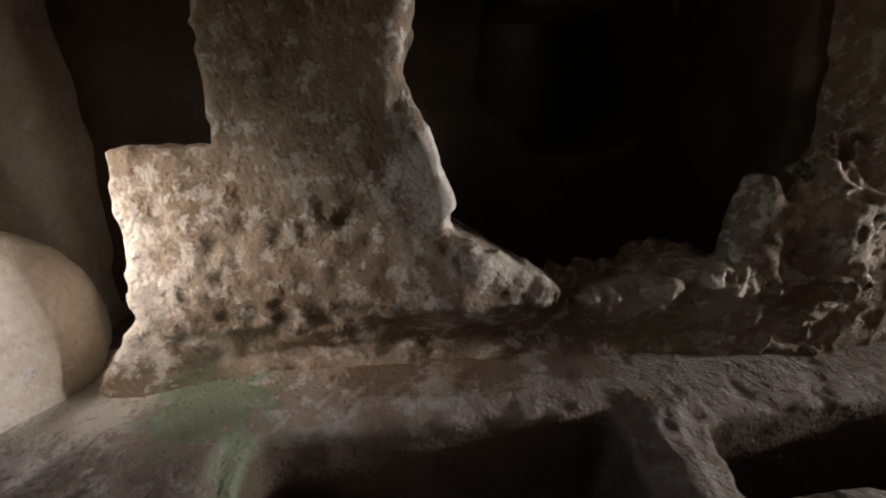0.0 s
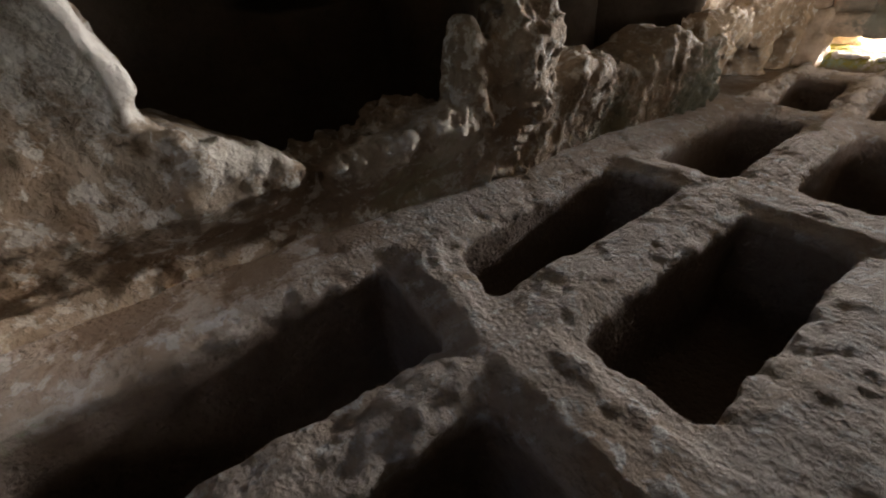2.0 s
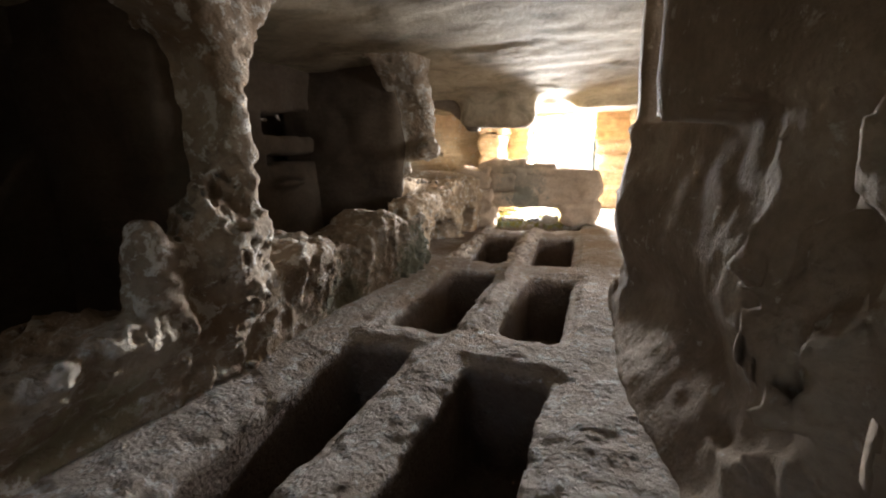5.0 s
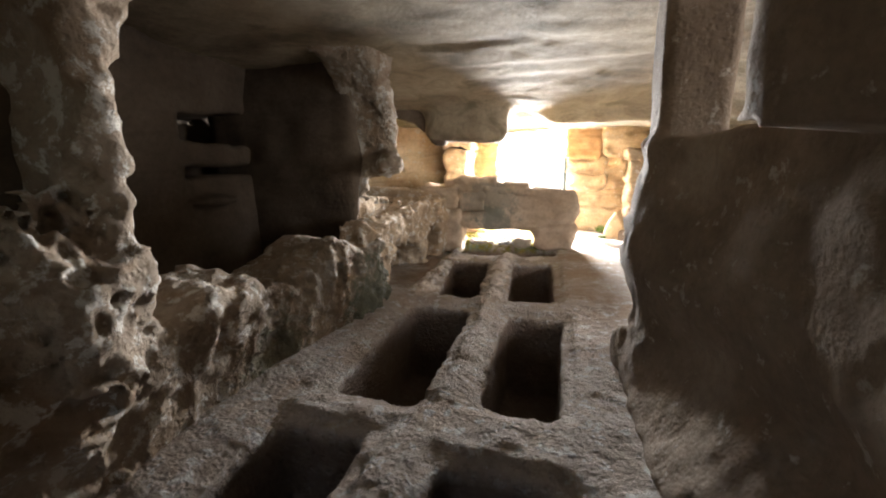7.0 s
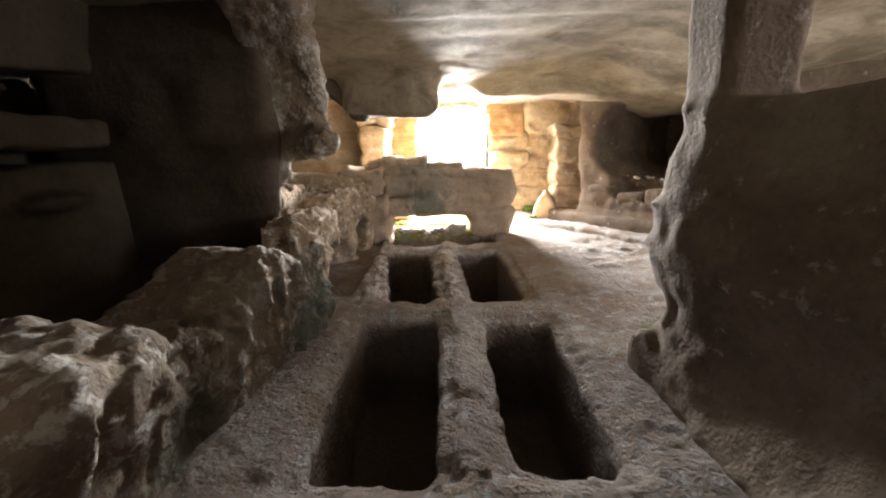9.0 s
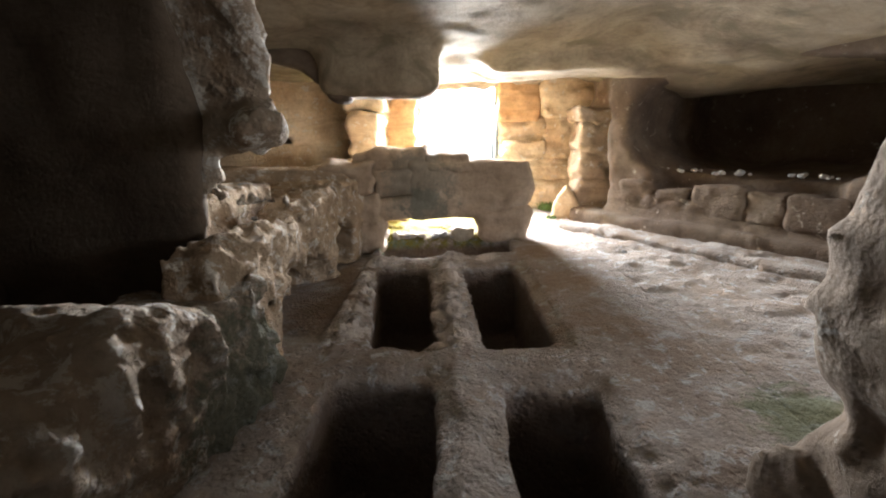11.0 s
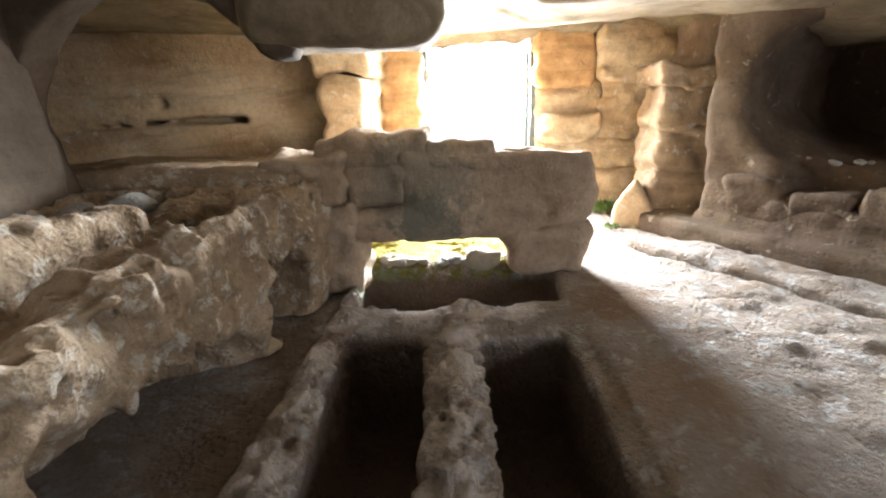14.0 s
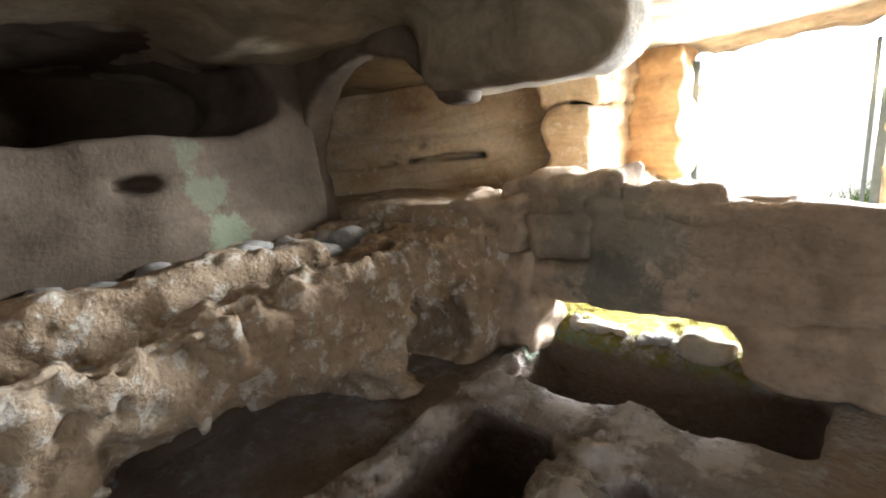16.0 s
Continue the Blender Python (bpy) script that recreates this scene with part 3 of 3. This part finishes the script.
tagged(leaning, "pointed mossy sandstone piece leaning at the pillar's foot", "stone")

# ---- parapet of stones above the pit ----
parapet = tagged(new("parapet"), "low parapet of rough stacked stones above an open pit", "parapet")
stone("core", (-1.2, 8.9, 0.34), (0.6, 9.08, 0.98), 0.05, M_STONE, 99, parapet, 0.035)
stone("slab", (-0.42, 8.82, 0.34), (1.06, 9.16, 1.0), 0.05, M_STONE, 100, parapet, 0.025, 0.06, 0.035, 0.015)
stone("coping", (-1.1, 8.84, 0.88), (-0.2, 9.2, 1.17), 0.045, M_STONE, 101, parapet, 0.028, turn=-2, label="dark weathered coping stone")
stone("coping", (-0.25, 8.86, 0.92), (0.32, 9.18, 1.1), 0.045, M_STONE, 102, parapet, 0.028)
stone("stone", (-1.5, 8.68, 0.66), (-0.84, 9.12, 1.03), 0.045, M_STONE, 103, parapet, 0.028)
stone("stone", (-0.84, 8.78, 0.56), (-0.38, 9.14, 0.9), 0.045, M_STONE, 104, parapet, 0.028)
stone("stone", (-1.5, 8.68, 0.33), (-0.8, 9.12, 0.69), 0.045, M_STONE, 105, parapet, 0.028)
stone("stone", (-0.9, 8.76, 0.31), (-0.36, 9.12, 0.57), 0.045, M_STONE, 106, parapet, 0.028)
stone("stone", (-1.45, 8.66, -0.08), (-0.78, 9.12, 0.36), 0.045, M_STONE, 107, parapet, 0.028)
stone("foot", (0.36, 8.78, -0.06), (1.1, 9.2, 0.42), 0.14, M_STONE, 108, parapet, 0.028)


# ---- east wall beside the graves ----
def east_field(x, y, z):
    """Low mass with a fluted face; a smooth upper wall set back; an opening above it, closed by a square pillar."""
    foot = np.interp(y, [-2, 1.2, 2.0, 2.6, 3.6, 4.3, 4.9], [1.8, 1.66, 1.52, 1.38, 1.25, 1.21, 1.2]).astype(np.float32)
    lean = 0.16 * np.clip(z / 0.45, 0, 1) - 0.1 * np.clip((z - 0.5) / 0.25, 0, 1)
    f = foot + lean + 0.05 * np.clip((z - 1.0) / 0.4, 0, 1) + np.clip(z / 0.4, 0, 1) * np.interp(y, [1.5, 2.0, 2.6, 3.3, 4.0, 4.5, 4.9], [0, 0.04, 0.1, 0.17, 0.12, -0.06, -0.1]).astype(np.float32)
    upper = foot + np.interp(y, [0, 1.9, 1.95, 2.6, 3.15, 3.4], [0.1, 0.14, 0.26, 0.17, 0.0, 0.0]).astype(np.float32)
    rim = 1.5 + 0.06 * lattice(x * 0, y, x * 0, 0.16, 117)
    f = np.where((z > rim) & (y < 3.35), upper, f)
    d = smax(f - x, x - f - 0.62, 0.08)
    end = 4.93 - 0.1 * np.clip((z - 0.75) / 0.5, 0, 1) + 0.07 * lattice(x * 0.4, y * 0, z, 0.3, 118)
    d = smax(d, y - end, 0.09)
    gap = smax(smax(3.3 - y, y - 5.3, 0.03), 1.56 + 0.03 * lattice(x, y, z * 0, 0.4, 119) - z, 0.05)
    d = smax(d, -gap, 0.05)
    return smin(d, slab(x, y, z, (1.3, 4.48, 0.9), (1.68, 4.86, 2.75), 0.05), 0.05)


def east_rough(x, y, z):
    low = np.clip((1.56 - z) / 0.12, 0.0, 1)
    south = np.clip((2.9 - y) / 0.7, 0, 1)
    d = weather(0.05, 0.025, 0.012, 0.006, 110)(x, y, z) * (0.35 + 0.65 * low)
    flakes = np.abs(lattice(x, y, z * 0.75, 0.36, 115)) - 0.22
    flutes = (1 - np.abs(lattice(x, y, z * 0.5, 0.24, 116))) ** 4 - 0.3 + 0.5 * (1 - np.abs(lattice(x, y, z * 0.7, 0.11, 124))) ** 4
    ledges = np.abs(lattice(x, y * 0.7, z, 0.17, 123)) - 0.25
    chips = lattice(x, y, z, 0.07, 121)
    edge = np.exp(-((y - 4.9) / 0.25) ** 2) * low
    return d + low * (0.14 * flakes + 0.06 * ledges - 0.12 * flutes) * (0.05 + 0.95 * south) + low * (0.012 + 0.01 * south) * chips + edge * 0.09 * (np.abs(lattice(x, y, z, 0.17, 122)) - 0.3)


structure(nets("wall_east", east_field, (0.95, -3.2, -0.05), (2.7, 5.15, 2.62), 0.03, east_rough, M_EAST), "rough brown rock wall with a high opening", "wall")

# ---- side chamber wall with its dark tomb ----
TURN = math.degrees(math.atan2(-0.8, 0.6))


def chamber_field(x, y, z):
    """x runs along the wall, y towards its back."""
    d = smax(smax(-y, y - 2.6, 0.05), 0.3 - x, 0.05)
    tomb = smax(arch(x, z, 0.6, 3.3, 0.74, 1.97, 3.0), y - 2.3, 0.1)
    d = smax(d, -tomb, 0.08)
    d = smin(d, slab(x, y, z, (-0.3, -0.16, -0.1), (6, 0.1, 0.16), 0.05), 0.05)
    d = smax(d, -slab(x, y, z, (1.0, -0.1, 0.5), (2.8, 0.3, 0.9), 0.1), 0.08)
    return d


def chamber_rough(x, y, z):
    d = weather(0.05, 0.025, 0.012, 0, 120)(x, y, z)
    joint = np.minimum(np.abs(z - 0.3), np.abs((x + 0.2 * lattice(x * 0, y * 0, z, 0.3, 3)) % 0.55 - 0.27) + np.where((z < 0.3) | (z > 0.62), 1.0, 0.0))
    return d + 0.035 * np.exp(-(joint / 0.025) ** 2)


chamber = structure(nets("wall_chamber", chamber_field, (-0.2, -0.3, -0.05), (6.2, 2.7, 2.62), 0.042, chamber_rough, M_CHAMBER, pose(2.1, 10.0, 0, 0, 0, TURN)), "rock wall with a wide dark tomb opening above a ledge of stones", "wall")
u, k = 0.5, 0
while u < 4.4:
    w = (0.52, 0.44, 0.6, 0.38, 0.5)[k % 5]
    top = (0.62, 0.56, 0.66, 0.6)[k % 4]
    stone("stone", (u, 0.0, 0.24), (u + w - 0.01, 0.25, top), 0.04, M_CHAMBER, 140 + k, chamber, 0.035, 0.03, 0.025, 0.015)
    u, k = u + w, k + 1
curb = nets("curb", lambda x, y, z: slab(x, y, z, (0, 0, -0.1), (4.2, 0.22, 0.085), 0.03), (-0.1, -0.1, -0.05), (4.3, 0.36, 0.2), 0.025, weather(0.03, 0.02, 0.012, 0.006, 124), M_FLOOR, pose(1.58, 9.5, 0, 0, 0, TURN - 3))
structure(curb, "worn pale rock kerb along the chamber wall", "curb")
# Unseen end walls; the opening is added to hold the fill lamp.
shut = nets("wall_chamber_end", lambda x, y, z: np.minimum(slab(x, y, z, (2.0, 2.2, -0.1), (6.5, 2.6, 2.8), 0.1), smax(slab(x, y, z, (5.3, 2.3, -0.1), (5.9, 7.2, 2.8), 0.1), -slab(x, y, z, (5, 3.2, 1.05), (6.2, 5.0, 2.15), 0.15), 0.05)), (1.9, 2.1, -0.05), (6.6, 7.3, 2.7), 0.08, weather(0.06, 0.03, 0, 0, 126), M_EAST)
structure(shut, "brown rock end walls of the side chamber with an assumed opening for fill light", "wall")
rear = nets("wall_rear", lambda x, y, z: smax(slab(x, y, z, (-3.4, -3.4, -0.1), (3.0, -2.7, 2.8), 0.1), -slab(x, y, z, (-1.1, -4, 1.0), (0.2, -2, 2.2), 0.2), 0.05), (-3.5, -3.5, -0.05), (3.1, -2.6, 2.7), 0.08, weather(0.06, 0.03, 0, 0, 127), M_EAST)
structure(rear, "rock end wall with a light opening", "wall")


# ---- ceiling ----
def ceiling_field(x, y, z):
    base = 2.42 + 0.1 * np.clip((5 - y) / 4, 0, 1) - 0.28 * np.clip((y - 7.2) / 2.2, 0, 1) - 0.38 * np.clip((x - 2.0) / 1.5, 0, 1) * np.clip((y - 5) / 2, 0, 1)
    base = base + 0.06 * lattice(x, y, x * 0, 1.4, 131)
    d = smax(base - z, z - 2.95, 0.02)
    d = smin(d, slab(x, y, z, (-1.3, 8.25, 1.72), (-0.02, 9.0, 2.9), 0.2), 0.25)
    d = smin(d, slab(x, y, z, (-3.1, 7.6, 2.3), (-0.9, 8.5, 2.9), 0.1), 0.25)
    d = smin(d, slab(x, y, z, (0.6, 9.0, 2.04), (3.4, 10.0, 2.9), 0.1), 0.3)
    return d


def ceiling_rough(x, y, z):
    plates = lattice(x * 0.6, y, x * 0, 0.55, 133)
    plates = np.clip(plates * 4, -0.6, 0.6)
    return -0.018 * plates + weather(0.02, 0.014, 0.007, 0, 134, 3.0)(x, y, z)


structure(nets("ceiling", ceiling_field, (-5.1, -3.5, 1.6), (6.6, 12.0, 3.0), 0.05, ceiling_rough, M_CEIL), "low uneven rock ceiling with bedding plates", "ceiling")

# ---- outside ----
bm = bmesh.new()
bmesh.ops.create_grid(bm, x_segments=2, y_segments=2, size=0.5)
for v in bm.verts:
    v.co = Vector((v.co.x * 3000, 11.8 + (v.co.y + 0.5) * 3000, -0.03))
me = bpy.data.meshes.new("ground")
bm.to_mesh(me)
bm.free()
me.materials.append(M_EARTH)
structure(new("ground", me), "pale dry earth outside the entrance", "ground")

# ---- gate posts in the doorway ----
def bar(name, lo, hi, material, parent, bevel=0.006):
    b = bmesh.new()
    bmesh.ops.create_cube(b, size=1)
    for v in b.verts:
        v.co = Vector([l + (c + 0.5) * (h - l) for c, l, h in zip(v.co, lo, hi)])
    bmesh.ops.bevel(b, geom=b.edges[:], offset=bevel, segments=2, affect="EDGES")
    data = bpy.data.meshes.new(name)
    b.to_mesh(data)
    b.free()
    data.materials.append(material)
    ob = new(name, data)
    ob.parent = parent
    return ob


gate = tagged(new("gate_frame"), "grey-green painted steel gate frame standing in the open doorway", "gate frame")
bar("post", (-0.48, 11.37, -0.03), (-0.42, 11.43, 1.98), M_STEEL, gate)
bar("post", (0.88, 11.37, -0.03), (0.94, 11.43, 1.9), M_STEEL, gate)
bar("stop", (0.82, 11.38, -0.03), (0.85, 11.42, 1.9), M_STEEL, gate)
for z in (0.35, 1.65):
    bar("hinge", (-0.42, 11.38, z), (-0.39, 11.42, z + 0.1), M_STEEL, gate, 0.004)


# ---- loose stones ----
def pebble(seed, material):
    b = bmesh.new()
    bmesh.ops.create_icosphere(b, subdivisions=3, radius=1.0)
    for v in b.verts:
        p = v.co.copy()
        k = 1 + 0.35 * noise.noise(p * 0.9 + Vector((seed * 7.3, 0, 0))) + 0.14 * noise.noise(p * 2.6 + Vector((0, seed * 3.1, 0))) + 0.06 * noise.noise(p * 6)
        v.co = Vector((p.x * k, p.y * k * 0.8, p.z * k * 0.55))
    for f in b.faces:
        f.smooth = True
    data = bpy.data.meshes.new("loose_stone")
    b.to_mesh(data)
    b.free()
    data.materials.append(material)
    return data


M_RUBBLE = rock("pale_rubble", (0.25, 0.24, 0.22), (0.37, 0.36, 0.34), (0.5, 0.49, 0.46), crust=0.2, bump=0.6, pits=0.5, stains_and_light=[((-2.2, 7.2, 0.85), 0.5, (0.26, 0.42, 0.31), 0.8)])
SHAPES = [pebble(k, M_RUBBLE) for k in range(6)]
rng = random.Random(5)


def strew(count, spot, size, group, label):
    for _ in range(count):
        x, y, z = spot()
        r = rng.uniform(*size)
        ob = new("loose_stone", rng.choice(SHAPES))
        ob.matrix_world = pose(x, y, z + r * 0.35, rng.uniform(-12, 12), rng.uniform(-12, 12), rng.uniform(0, 360)) @ Matrix.Diagonal((r, r, r, 1))
        tagged(ob, label, "stone", group)


strew(70, lambda: (rng.uniform(-2.7, -1.98), rng.uniform(6.0, 8.3), 0.72), (0.05, 0.17), "rubble on the bench tomb", "pale dusty limestone rubble lying on the bench tomb")
strew(14, lambda: (rng.uniform(-1.6, -1.38), rng.uniform(6.3, 8.1), 0.65), (0.03, 0.09), "rubble in the trough", "small pale stone lying in the bench trough")
strew(5, lambda: (rng.uniform(-0.7, 0.3), rng.uniform(9.04, 9.1), 0.02), (0.06, 0.1), "stones at the pit edge", "sunlit pale stone at the rim of the pit")
for lo, hi, k in (((-0.66, 9.0, 0.0), (-0.26, 9.22, 0.11), 201), ((0.08, 9.0, 0.0), (0.4, 9.2, 0.15), 202)):
    flat = stone("flat_stone", lo, hi, 0.04, M_RIM, k, None, 0.02, 0.07, 0.04, 0.02, turn=6 - 4 * (k - 201))
    tagged(flat, "flat pale limestone piece on the mossy rim of the pit", "stone", "flat stones at the pit")
wall_at = pose(2.1, 10.0, 0, 0, 0, TURN)
strew(24, lambda: tuple(wall_at @ Vector((rng.uniform(0.95, 3.1), rng.uniform(0.12, 0.45), 0.76))), (0.02, 0.05), "rubble on the tomb sill", "grey-green stone fragment on the tomb sill")


# ---- grass and shrubs ----
def tuft(count, radius, height, material, seed):
    r = random.Random(seed)
    b = bmesh.new()
    for _ in range(count):
        a, d = r.uniform(0, 6.28), radius * math.sqrt(r.random())
        x, y, h, w = d * math.cos(a), d * math.sin(a), height * r.uniform(0.5, 1.1), 0.006
        lean = Vector((r.uniform(-0.4, 0.4), r.uniform(-0.4, 0.4), 1)) * h
        c = r.uniform(0, 3.14)
        s = Vector((math.cos(c), math.sin(c), 0)) * w
        base = Vector((x, y, 0))
        mid = base + lean * 0.55
        vs = [b.verts.new(q) for q in (base - s, base + s, mid + s * 0.8, mid - s * 0.8, base + lean + Vector((lean.x, lean.y, -0.1)) * 0.3)]
        b.faces.new(vs[:4])
        b.faces.new((vs[3], vs[2], vs[4]))
    data = bpy.data.meshes.new("grass_tuft")
    b.to_mesh(data)
    b.free()
    data.materials.append(material)
    return data


for k, (x, y, z, n, rad, h) in enumerate([(1.72, 10.85, 0.02, 260, 0.16, 0.16), (1.6, 10.05, 0.02, 90, 0.08, 0.07), (0.5, 13.2, -0.03, 420, 0.4, 0.45), (1.1, 14.0, -0.03, 420, 0.4, 0.5)]):
    ob = new("grass_tuft", tuft(n, rad, h, M_GRASS, k))
    ob.matrix_world = pose(x, y, z)
    tagged(ob, "small tuft of green grass growing near the entrance", "grass", kind="stuff")
